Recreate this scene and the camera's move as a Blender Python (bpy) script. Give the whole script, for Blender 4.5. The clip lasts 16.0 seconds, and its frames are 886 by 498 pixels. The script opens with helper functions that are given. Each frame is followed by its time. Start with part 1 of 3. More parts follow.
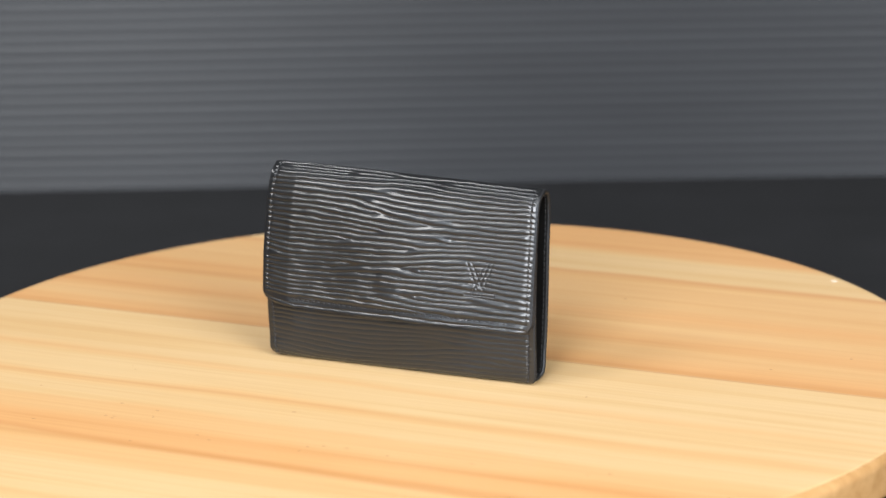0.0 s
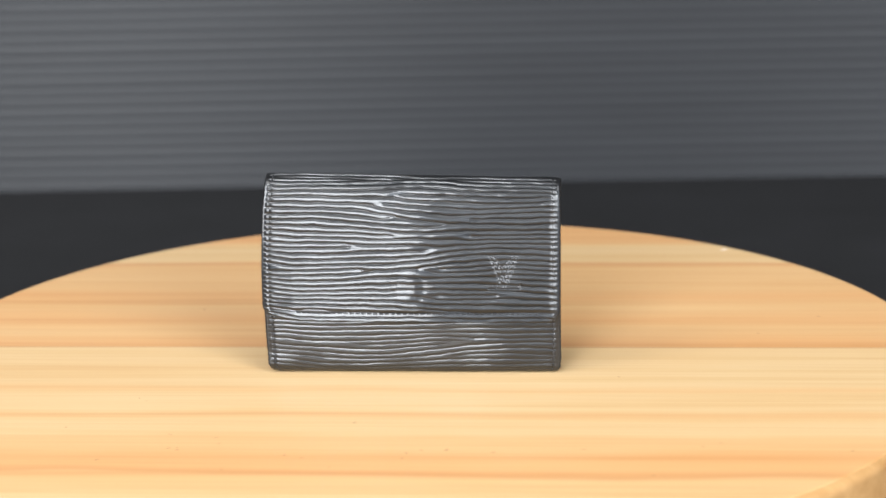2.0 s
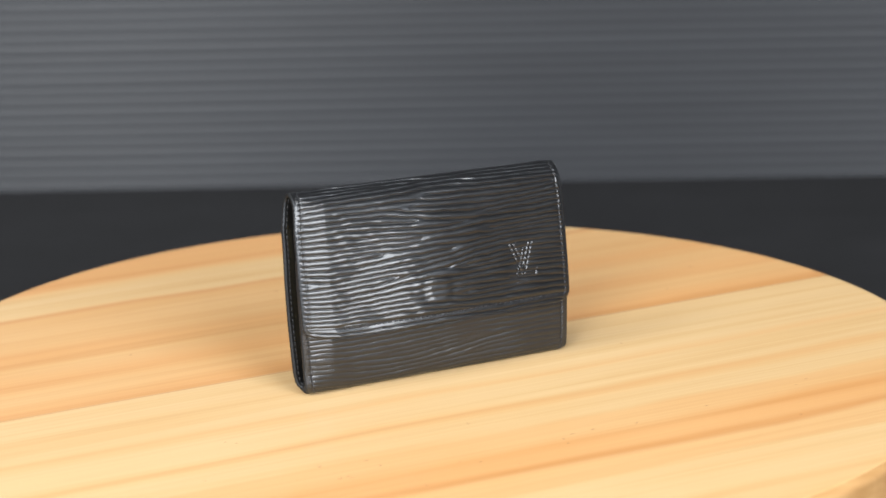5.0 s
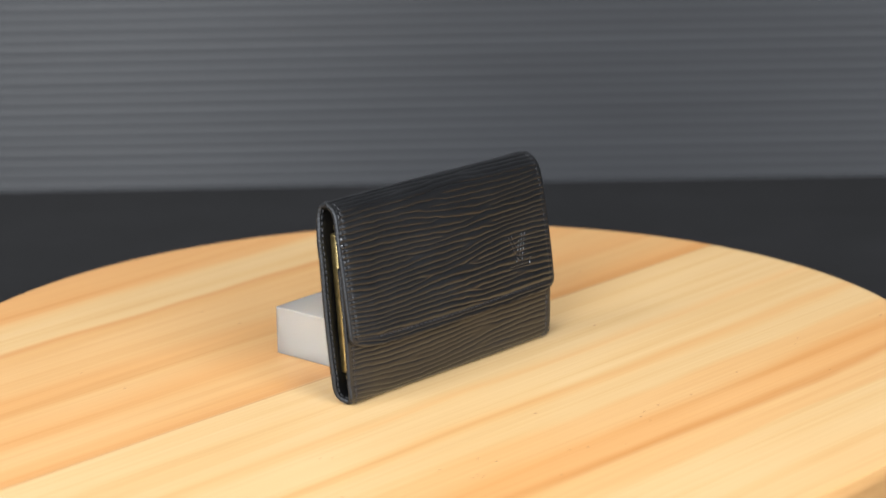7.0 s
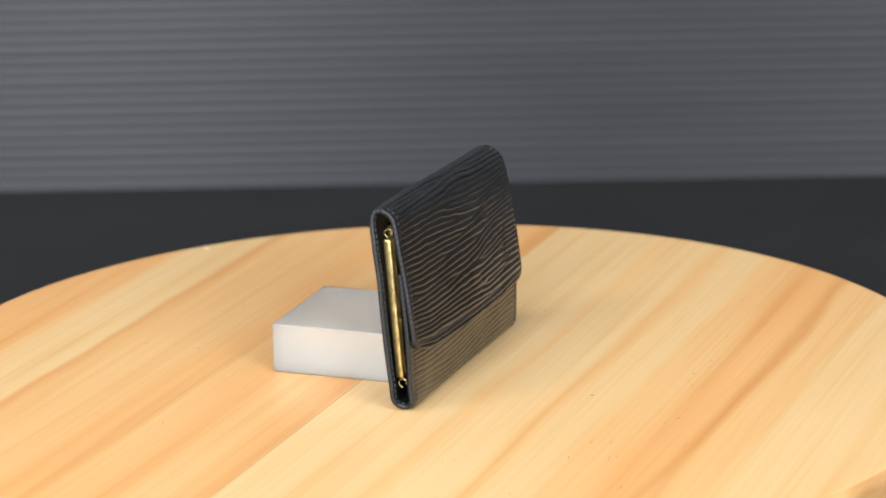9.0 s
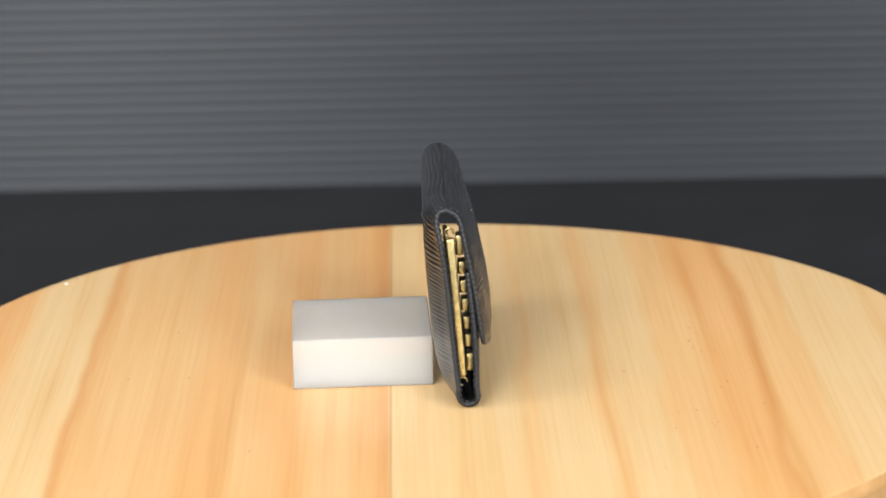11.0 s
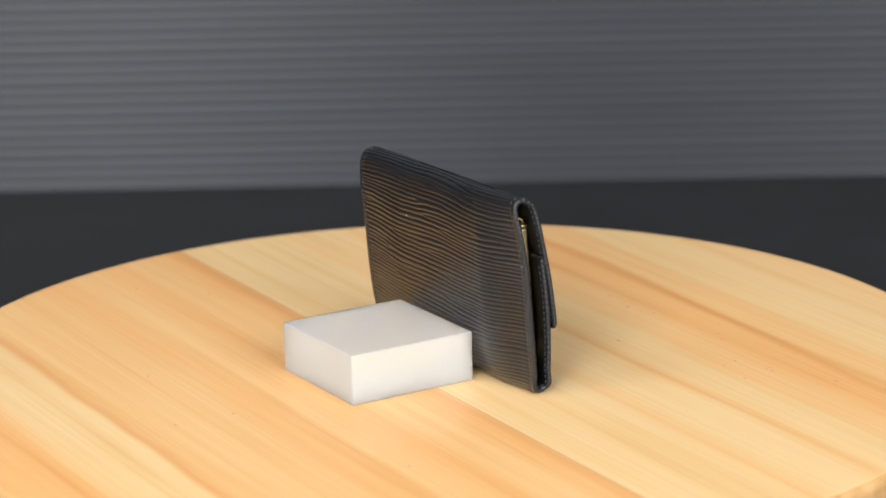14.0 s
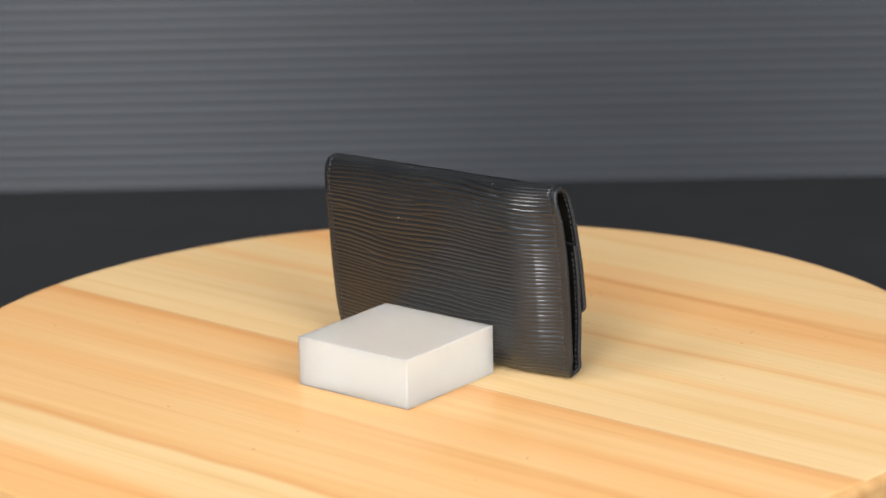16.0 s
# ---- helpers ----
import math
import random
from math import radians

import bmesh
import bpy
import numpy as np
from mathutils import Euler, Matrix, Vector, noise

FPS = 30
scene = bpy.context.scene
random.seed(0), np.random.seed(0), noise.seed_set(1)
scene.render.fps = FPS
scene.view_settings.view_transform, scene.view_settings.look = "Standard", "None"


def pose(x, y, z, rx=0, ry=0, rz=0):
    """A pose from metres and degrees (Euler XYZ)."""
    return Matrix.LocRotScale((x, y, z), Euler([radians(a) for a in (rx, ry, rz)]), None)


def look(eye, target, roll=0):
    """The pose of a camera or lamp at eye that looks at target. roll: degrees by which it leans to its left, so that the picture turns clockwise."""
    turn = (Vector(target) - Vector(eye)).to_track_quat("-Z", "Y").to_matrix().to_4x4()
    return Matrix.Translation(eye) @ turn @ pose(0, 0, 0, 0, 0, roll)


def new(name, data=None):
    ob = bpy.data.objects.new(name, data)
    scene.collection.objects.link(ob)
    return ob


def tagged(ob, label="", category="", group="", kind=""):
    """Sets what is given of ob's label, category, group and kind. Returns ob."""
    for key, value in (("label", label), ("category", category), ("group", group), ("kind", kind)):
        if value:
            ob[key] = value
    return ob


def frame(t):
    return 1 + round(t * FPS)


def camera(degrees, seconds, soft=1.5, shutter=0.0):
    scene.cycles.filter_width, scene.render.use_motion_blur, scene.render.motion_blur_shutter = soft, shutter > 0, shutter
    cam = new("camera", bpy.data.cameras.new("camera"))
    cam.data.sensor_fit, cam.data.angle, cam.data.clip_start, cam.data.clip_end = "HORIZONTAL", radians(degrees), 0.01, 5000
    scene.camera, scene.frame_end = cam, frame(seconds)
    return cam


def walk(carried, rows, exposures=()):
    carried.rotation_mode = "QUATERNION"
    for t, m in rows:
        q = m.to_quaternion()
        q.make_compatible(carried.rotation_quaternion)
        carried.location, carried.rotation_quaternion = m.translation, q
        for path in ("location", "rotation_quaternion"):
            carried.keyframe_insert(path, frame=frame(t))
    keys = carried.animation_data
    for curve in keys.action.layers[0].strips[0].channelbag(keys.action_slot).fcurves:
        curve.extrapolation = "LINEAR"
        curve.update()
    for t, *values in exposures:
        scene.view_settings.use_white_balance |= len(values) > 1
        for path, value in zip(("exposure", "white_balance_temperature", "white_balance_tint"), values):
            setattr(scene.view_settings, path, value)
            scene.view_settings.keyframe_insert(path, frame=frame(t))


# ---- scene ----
# ---- camera: it stands still ----
cam = camera(17.80, 16.0, soft=1.6)
EYE = (0.0, -0.9921, 0.3240)
AIM = (0.0057, -0.0302, 0.0507)
walk(cam, [(0.0, look(EYE, AIM, -1.383)), (16.0, look(EYE, AIM, -1.383))],
     exposures=[(0.0, 0.06), (4.0, 0.08), (8.0, 0.10), (12.0, 0.03), (14.5, 0.03), (16.0, 0.03)])
cam.data.dof.use_dof = True
cam.data.dof.focus_distance = 1.02
cam.data.dof.aperture_fstop = 12.0

# turn of the board in degrees, time by time
TURN = [(0.0, 0.0), (0.5, 4.57), (1.0, 9.65), (1.5, 14.28), (2.0, 19.82), (2.5, 26.02), (3.0, 31.69), (3.5, 37.47),
        (4.0, 40.45), (4.5, 46.0), (5.0, 51.2), (5.5, 56.3), (6.0, 61.2), (6.5, 66.1), (7.0, 71.0), (7.5, 75.84),
        (8.0, 80.9), (8.5, 87.0), (9.0, 92.76), (9.5, 98.4), (10.0, 104.1), (10.5, 109.8), (11.0, 115.5),
        (11.5, 121.21), (12.0, 127.21), (12.5, 131.8), (13.0, 136.31), (13.5, 140.31), (14.0, 144.76),
        (14.5, 149.93), (15.0, 155.65), (15.5, 161.29), (16.0, 164.85)]
GRAIN = -25.24                      # the grain and the case lie along this line of the board
MM = 0.001
CASE_AT = (-4.04 * MM, -13.8 * MM)   # in the board's own space
BLOCK_AT = (-5.3 * MM, 24.7 * MM)
TABLE_Z = -0.036
BACK_Y = 0.395

# ---- light ----
world = bpy.data.worlds.new("world")
scene.world = world
world.use_nodes = True
world.node_tree.nodes["Background"].inputs[0].default_value = (0.80, 0.90, 1.0, 1)
world.node_tree.nodes["Background"].inputs[1].default_value = 0.1


def area_lamp(name, at, to, sx, sy, watts, colour):
    data = bpy.data.lights.new(name, "AREA")
    data.shape, data.size, data.size_y, data.energy, data.color = "RECTANGLE", sx, sy, watts, colour
    ob = new(name, data)
    ob.matrix_world = look(at, to)
    return ob


area_lamp("left_softbox_light", (-0.53, -1.52, 0.72), (0, 0, 0.08), 0.70, 1.12, 47, (0.95, 0.975, 1.0))
area_lamp("right_softbox_light", (0.82, -1.40, 0.76), (0, 0, 0.08), 0.92, 1.16, 47, (0.95, 0.975, 1.0))
area_lamp("side_lamp_light", (-0.86, -0.52, 1.12), (0, 0, 0.04), 0.5, 0.5, 11, (1.0, 0.98, 0.95))
area_lamp("ceiling_light", (0.0, -0.5, 1.9), (0.0, 0.0, 0), 1.3, 0.9, 13, (1.0, 0.99, 0.98))


# ---- materials ----
def material(name):
    m = bpy.data.materials.new(name)
    m.use_nodes = True
    nt = m.node_tree
    return m, nt, nt.nodes["Principled BSDF"]


def node(nt, kind, **values):
    n = nt.nodes.new(kind)
    for k, v in values.items():
        n.inputs[k.replace("_", " ")].default_value = v
    return n


def coords(nt, sx, sy, sz, what="Object"):
    tc, mp = nt.nodes.new("ShaderNodeTexCoord"), nt.nodes.new("ShaderNodeMapping")
    mp.inputs["Scale"].default_value = (sx, sy, sz)
    nt.links.new(tc.outputs[what], mp.inputs["Vector"])
    return mp.outputs["Vector"]


def noise_tex(nt, vec, scale, detail=4.0, rough=0.55):
    n = node(nt, "ShaderNodeTexNoise", Scale=scale, Detail=detail, Roughness=rough)
    nt.links.new(vec, n.inputs["Vector"])
    return n.outputs["Fac"]


def ramp(nt, fac, stops):
    r = nt.nodes.new("ShaderNodeValToRGB")
    while len(r.color_ramp.elements) < len(stops):
        r.color_ramp.elements.new(0.5)
    for el, (p, c) in zip(r.color_ramp.elements, stops):
        el.position, el.color = p, (*c, 1) if len(c) == 3 else c
    if fac is not None:
        nt.links.new(fac, r.inputs["Fac"])
    return r.outputs["Color"]


def maths(nt, op, a, b):
    n = nt.nodes.new("ShaderNodeMath")
    n.operation = op
    for i, v in enumerate((a, b)):
        if isinstance(v, (int, float)):
            n.inputs[i].default_value = v
        else:
            nt.links.new(v, n.inputs[i])
    return n.outputs[0]


def mix(nt, kind, fac, a, b):
    n = nt.nodes.new("ShaderNodeMix")
    n.data_type, n.blend_type = "RGBA", kind
    for sock, v in ((n.inputs[0], fac), (n.inputs[6], a), (n.inputs[7], b)):
        if isinstance(v, (int, float)):
            sock.default_value = v
        elif isinstance(v, tuple):
            sock.default_value = (*v, 1)
        else:
            nt.links.new(v, sock)
    return n.outputs[2]


def bump(nt, b, height, strength, distance):
    n = node(nt, "ShaderNodeBump", Strength=strength, Distance=distance)
    nt.links.new(height, n.inputs["Height"])
    nt.links.new(n.outputs["Normal"], b.inputs["Normal"])


def leather(name, base, rough_lo, rough_hi, gloss=0.7):
    m, nt, b = material(name)
    v = coords(nt, 1, 1, 1)
    wear = noise_tex(nt, v, 60, 5)
    nt.links.new(ramp(nt, wear, [(0.3, tuple(c * 0.8 for c in base)), (0.75, tuple(c * 1.35 for c in base))]), b.inputs["Base Color"])
    r = node(nt, "ShaderNodeMapRange", To_Min=rough_lo, To_Max=rough_hi)
    nt.links.new(noise_tex(nt, v, 110, 4), r.inputs["Value"])
    nt.links.new(r.outputs[0], b.inputs["Roughness"])
    b.inputs["Specular IOR Level"].default_value = gloss
    b.inputs["Specular Tint"].default_value = (0.86, 0.92, 1.0, 1)
    bump(nt, b, noise_tex(nt, v, 2600, 3), 0.12, 0.0002)
    return m


LEATHER = leather("black_grained_leather", (0.0052, 0.0053, 0.0058), 0.31, 0.43, 0.45)
b = LEATHER.node_tree.nodes["Principled BSDF"]                  # a thin polish over the pressed grain
b.inputs["Coat Weight"].default_value = 0.75
b.inputs["Coat Roughness"].default_value = 0.10
b.inputs["Coat IOR"].default_value = 1.48
EDGE = leather("black_edge_paint", (0.009, 0.009, 0.0095), 0.42, 0.55, 0.4)
LINING = leather("black_lining_leather", (0.004, 0.0038, 0.0036), 0.4, 0.55, 0.3)
THREAD, nt, b = material("dark_thread")
b.inputs["Base Color"].default_value = (0.018, 0.019, 0.022, 1)
b.inputs["Specular IOR Level"].default_value = 0.3
b.inputs["Roughness"].default_value = 0.5
bump(nt, b, noise_tex(nt, coords(nt, 1, 1, 1), 5000, 2), 0.4, 0.0001)

GOLD, nt, b = material("worn_gold_plate")
v = coords(nt, 1, 1, 1)
nt.links.new(ramp(nt, noise_tex(nt, v, 500, 5), [(0.35, (0.40, 0.31, 0.13)), (0.7, (0.66, 0.53, 0.25))]), b.inputs["Base Color"])
b.inputs["Metallic"].default_value = 1
b.inputs["Roughness"].default_value = 0.36
bump(nt, b, noise_tex(nt, v, 900, 3), 0.1, 0.0002)


def pine():
    m, nt, b = material("lacquered_pine")
    tc = nt.nodes.new("ShaderNodeTexCoord")
    obj = tc.outputs["Object"]
    sep = nt.nodes.new("ShaderNodeSeparateXYZ")
    nt.links.new(obj, sep.inputs[0])
    # the lines of growth wander slowly along the board
    warp = noise_tex(nt, coords(nt, 1.0, 3.2, 1), 5.5, 3, 0.5)
    glue = maths(nt, "MINIMUM", maths(nt, "MULTIPLY", maths(nt, "ABSOLUTE", maths(nt, "SUBTRACT", sep.outputs["Y"], 0.0145), 0), 70.0), 1.0)
    eta = maths(nt, "ADD", sep.outputs["Y"], maths(nt, "MULTIPLY", maths(nt, "MULTIPLY", maths(nt, "SUBTRACT", warp, 0.5), glue), 0.022))
    fac = maths(nt, "ADD", maths(nt, "MULTIPLY", eta, 2.5), 0.5)
    C, P, O, D = (0.592, 0.415, 0.212), (0.592, 0.368, 0.166), (0.587, 0.328, 0.132), (0.52, 0.262, 0.092)
    stops = WOOD_BANDS(C, P, O, D)
    base = ramp(nt, fac, stops)
    # finer streaks
    streak = noise_tex(nt, coords(nt, 2.2, 120, 30), 1.0, 4, 0.6)
    base = mix(nt, "MULTIPLY", 0.85, base, ramp(nt, streak, [(0.28, (0.88, 0.76, 0.60)), (0.42, (0.97, 0.93, 0.86)), (0.52, (1, 1, 1)), (0.72, (1.03, 1.03, 1.02))]))
    fine = noise_tex(nt, coords(nt, 8, 700, 200), 1.0, 3, 0.6)
    base = mix(nt, "MULTIPLY", 0.5, base, ramp(nt, fine, [(0.3, (0.88, 0.82, 0.74)), (0.6, (1, 1, 1))]))
    broad = noise_tex(nt, coords(nt, 3, 9, 3), 2.0, 3, 0.5)
    base = mix(nt, "MULTIPLY", 0.6, base, ramp(nt, broad, [(0.35, (0.97, 0.90, 0.80)), (0.62, (1.0, 1.0, 1.0))]))
    # the glue line between the two middle planks
    off = maths(nt, "ABSOLUTE", maths(nt, "SUBTRACT", sep.outputs["Y"], 0.0143), 0)
    patchy = maths(nt, "ADD", maths(nt, "MULTIPLY", noise_tex(nt, coords(nt, 14, 3, 3), 1.0, 3, 0.5), 0.0011), 0.0001)
    near = node(nt, "ShaderNodeMapRange", To_Min=1.0, To_Max=0.0)
    nt.links.new(maths(nt, "DIVIDE", off, patchy), near.inputs["Value"])
    base = mix(nt, "MULTIPLY", near.outputs[0], base, (0.74, 0.57, 0.41))
    nt.links.new(base, b.inputs["Base Color"])
    b.inputs["Roughness"].default_value = 0.55
    b.inputs["Anisotropic"].default_value = 0.8
    along = nt.nodes.new("ShaderNodeVectorTransform")          # across the fibres, which run along the board's own x
    along.vector_type, along.convert_from, along.convert_to = "VECTOR", "OBJECT", "WORLD"
    along.inputs[0].default_value = (0, 1, 0)
    nt.links.new(along.outputs[0], b.inputs["Tangent"])
    b.inputs["Coat Weight"].default_value = 0.38
    b.inputs["Coat Roughness"].default_value = 0.20
    bump(nt, b, fine, 0.06, 0.0004)
    return m


def WOOD_BANDS(C, P, O, D):
    """Colour across the grain, from the front edge (0) to the back edge (1) of the board."""
    def at(mm):
        return 0.5 + 2.5 * mm * MM
    return [(at(-190), P), (at(-165), C), (at(-140), C), (at(-139), P), (at(-124), P), (at(-120), D), (at(-116), O), (at(-104), O), (at(-97), P), (at(-87), P), (at(-83), C),
            (at(-70), C), (at(-62), P), (at(-56), C), (at(-38), C), (at(-34), P), (at(-28), C), (at(14.3), C), (at(14.7), D), (at(22), O), (at(36), P), (at(50), O),
            (at(66), P), (at(78), O), (at(90), P), (at(108), P), (at(121), P), (at(124), D), (at(127), C), (at(150), C), (at(156), P), (at(158), O)]


PINE = pine()
CHIP, nt, b = material("white_filler")
nt.links.new(ramp(nt, noise_tex(nt, coords(nt, 1, 1, 1), 900, 2), [(0.3, (0.75, 0.70, 0.62)), (0.7, (0.88, 0.85, 0.80))]), b.inputs["Base Color"])

END_GRAIN, nt, b = material("pine_end_grain")
v = coords(nt, 6, 160, 160)
nt.links.new(ramp(nt, noise_tex(nt, v, 1.0, 4), [(0.3, (0.32, 0.17, 0.06)), (0.7, (0.44, 0.26, 0.11))]), b.inputs["Base Color"])
b.inputs["Roughness"].default_value = 0.5
bump(nt, b, noise_tex(nt, coords(nt, 40, 900, 900), 1.0, 3), 0.15, 0.0004)

PORE, nt, b = material("dark_pin_knot")
nt.links.new(ramp(nt, noise_tex(nt, coords(nt, 1, 1, 1), 400, 2), [(0.3, (0.16, 0.07, 0.02)), (0.7, (0.42, 0.20, 0.07))]), b.inputs["Base Color"])
b.inputs["Roughness"].default_value = 0.5

ACRYLIC, nt, b = material("frosted_acrylic")
v = coords(nt, 1, 1, 1)
cloud = noise_tex(nt, v, 45, 3)
nt.links.new(ramp(nt, cloud, [(0.3, (0.95, 0.915, 0.85)), (0.7, (0.97, 0.94, 0.885))]), b.inputs["Base Color"])
b.inputs["Roughness"].default_value = 0.20
b.inputs["Transmission Weight"].default_value = 0.74
b.inputs["Subsurface Weight"].default_value = 1.0
b.inputs["Subsurface Radius"].default_value = (1.0, 0.95, 0.88)
b.inputs["Subsurface Scale"].default_value = 0.014
b.inputs["IOR"].default_value = 1.49
bump(nt, b, noise_tex(nt, v, 900, 3), 0.15, 0.0002)

SHEET, nt, b = material("dark_grey_corrugated_plastic")
v = coords(nt, 1, 1, 1)
nt.links.new(ramp(nt, noise_tex(nt, coords(nt, 2, 2, 40), 3, 4), [(0.3, (0.019, 0.0205, 0.024)), (0.7, (0.023, 0.025, 0.029))]), b.inputs["Base Color"])
b.inputs["Roughness"].default_value = 0.45
b.inputs["Specular IOR Level"].default_value = 0.3
b.inputs["Anisotropic"].default_value = 0.8                     # the drawn sheet scatters light across its webs
up = nt.nodes.new("ShaderNodeVectorTransform")
up.vector_type, up.convert_from, up.convert_to = "VECTOR", "OBJECT", "WORLD"
up.inputs[0].default_value = (0, 0, 1)
nt.links.new(up.outputs[0], b.inputs["Tangent"])
bump(nt, b, noise_tex(nt, v, 700, 3), 0.05, 0.0005)

BLACK_TOP, nt, b = material("matt_black_table_top")
v = coords(nt, 1, 1, 1)
nt.links.new(ramp(nt, noise_tex(nt, v, 30, 5), [(0.3, (0.0062, 0.0064, 0.0074)), (0.7, (0.0102, 0.0104, 0.012))]), b.inputs["Base Color"])
b.inputs["Roughness"].default_value = 0.55
bump(nt, b, noise_tex(nt, v, 1200, 3), 0.1, 0.0005)

PAINT, nt, b = material("dark_grey_wall_paint")
v = coords(nt, 1, 1, 1)
nt.links.new(ramp(nt, noise_tex(nt, v, 3, 5), [(0.3, (0.075, 0.075, 0.078)), (0.7, (0.09, 0.09, 0.092))]), b.inputs["Base Color"])
b.inputs["Roughness"].default_value = 0.8
bump(nt, b, noise_tex(nt, v, 120, 4), 0.1, 0.002)

CARPET, nt, b = material("grey_floor")
v = coords(nt, 1, 1, 1)
nt.links.new(ramp(nt, noise_tex(nt, v, 12, 5), [(0.3, (0.13, 0.12, 0.11)), (0.7, (0.18, 0.17, 0.15))]), b.inputs["Base Color"])
b.inputs["Roughness"].default_value = 0.7
bump(nt, b, noise_tex(nt, v, 300, 4), 0.3, 0.002)

STEEL, nt, b = material("black_bearing_steel")
nt.links.new(ramp(nt, noise_tex(nt, coords(nt, 1, 1, 1), 80, 4), [(0.3, (0.02, 0.02, 0.02)), (0.7, (0.04, 0.04, 0.04))]), b.inputs["Base Color"])
b.inputs["Roughness"].default_value = 0.4


# ---- mesh helpers ----
def part(name, bm, mat, parent=None, label="", smooth=True):
    me = bpy.data.meshes.new(name)
    if isinstance(bm, tuple):
        me.from_pydata(*bm)
    else:
        bm.normal_update()
        bm.to_mesh(me)
        bm.free()
    me.materials.append(mat)
    if smooth:
        me.polygons.foreach_set("use_smooth", [True] * len(me.polygons))
    me.update()
    ob = new(name, me)
    if parent:
        ob.parent = parent
    if label:
        ob["label"] = label
    return ob


def box_bm(x0, x1, y0, y1, z0, z1, bevel=0.0, segs=2):
    bm = bmesh.new()
    bmesh.ops.create_cube(bm, size=1.0, matrix=Matrix.LocRotScale(((x0 + x1) / 2, (y0 + y1) / 2, (z0 + z1) / 2), None, (x1 - x0, y1 - y0, z1 - z0)))
    if bevel:
        bmesh.ops.bevel(bm, geom=bm.edges[:], offset=bevel, segments=segs, profile=0.5, affect="EDGES")
    return bm


def tube(points, radius, sides=12, closed_ends=True):
    """A round bar along a line of points, as vertices and faces."""
    P = [Vector(p) for p in points]
    verts, faces = [], []
    side = None
    for i, p in enumerate(P):
        d = (P[min(i + 1, len(P) - 1)] - P[max(i - 1, 0)]).normalized()
        if side is None:
            side = d.orthogonal().normalized()
        side = (side - d * side.dot(d)).normalized()
        up = d.cross(side)
        for k in range(sides):
            a = 2 * math.pi * k / sides
            verts.append(p + (side * math.cos(a) + up * math.sin(a)) * radius)
    for i in range(len(P) - 1):
        for k in range(sides):
            k2 = (k + 1) % sides
            faces.append((i * sides + k, i * sides + k2, (i + 1) * sides + k2, (i + 1) * sides + k))
    if closed_ends:
        faces.append(tuple(reversed(range(sides))))
        faces.append(tuple((len(P) - 1) * sides + k for k in range(sides)))
    return ([tuple(v) for v in verts], [], faces)


def grid_faces(nr, nc, flip=False):
    i = np.arange(nr - 1)[:, None] * nc + np.arange(nc - 1)[None, :]
    q = np.stack([i, i + 1, i + nc + 1, i + nc], -1).reshape(-1, 4)
    return q[:, ::-1] if flip else q


def grid_mesh(name, V, mat, parent, label="", flip=False):
    nr, nc = V.shape[:2]
    F = grid_faces(nr, nc, flip)
    me = bpy.data.meshes.new(name)
    me.vertices.add(nr * nc)
    me.vertices.foreach_set("co", V.reshape(-1).astype(np.float32))
    me.loops.add(F.size)
    me.loops.foreach_set("vertex_index", F.reshape(-1).astype(np.int32))
    me.polygons.add(len(F))
    me.polygons.foreach_set("loop_start", np.arange(0, F.size, 4, dtype=np.int32))
    me.polygons.foreach_set("use_smooth", np.ones(len(F), dtype=bool))
    me.materials.append(mat)
    me.update(calc_edges=True)
    me.validate()
    ob = new(name, me)
    ob.parent = parent
    if label:
        ob["label"] = label
    return ob


# ---- the room and the backdrop ----
def build_setting():
    tagged(part("floor", box_bm(-2.2, 2.2, -2.6, 1.6, -0.86, -0.79), CARPET, smooth=False), "plain grey floor of the photo room", "floor", kind="structure")
    tagged(part("wall_north", box_bm(-2.2, 2.2, 1.6, 1.7, -0.79, 2.0), PAINT, smooth=False), "plain dark grey painted wall", "wall", kind="structure")
    tagged(part("wall_south", box_bm(-2.2, 2.2, -2.7, -2.6, -0.79, 2.0), PAINT, smooth=False), "plain dark grey painted wall", "wall", kind="structure")
    tagged(part("wall_east", box_bm(2.2, 2.3, -2.7, 1.7, -0.79, 2.0), PAINT, smooth=False), "plain dark grey painted wall", "wall", kind="structure")
    tagged(part("wall_west", box_bm(-2.3, -2.2, -2.7, 1.7, -0.79, 2.0), PAINT, smooth=False), "plain dark grey painted wall", "wall", kind="structure")
    tagged(part("ceiling", box_bm(-2.3, 2.3, -2.7, 1.7, 2.0, 2.1), PAINT, smooth=False), "plain dark grey ceiling", "ceiling", kind="structure")


def build_table():
    table = tagged(new("photo_table"), "black photo table with a matt black top", "table")
    table.matrix_world = pose(0, 0, -0.79)
    top = -0.79
    part("tabletop", box_bm(-0.75, 0.75, -0.45, 0.55, TABLE_Z - 0.03 - top, TABLE_Z - top, 0.003), BLACK_TOP, table, smooth=False)
    for x in (-0.7, 0.7):
        for y in (-0.4, 0.5):
            part("leg", box_bm(x - 0.025, x + 0.025, y - 0.025, y + 0.025, 0, TABLE_Z - 0.03 - top, 0.003), BLACK_TOP, table, smooth=False)


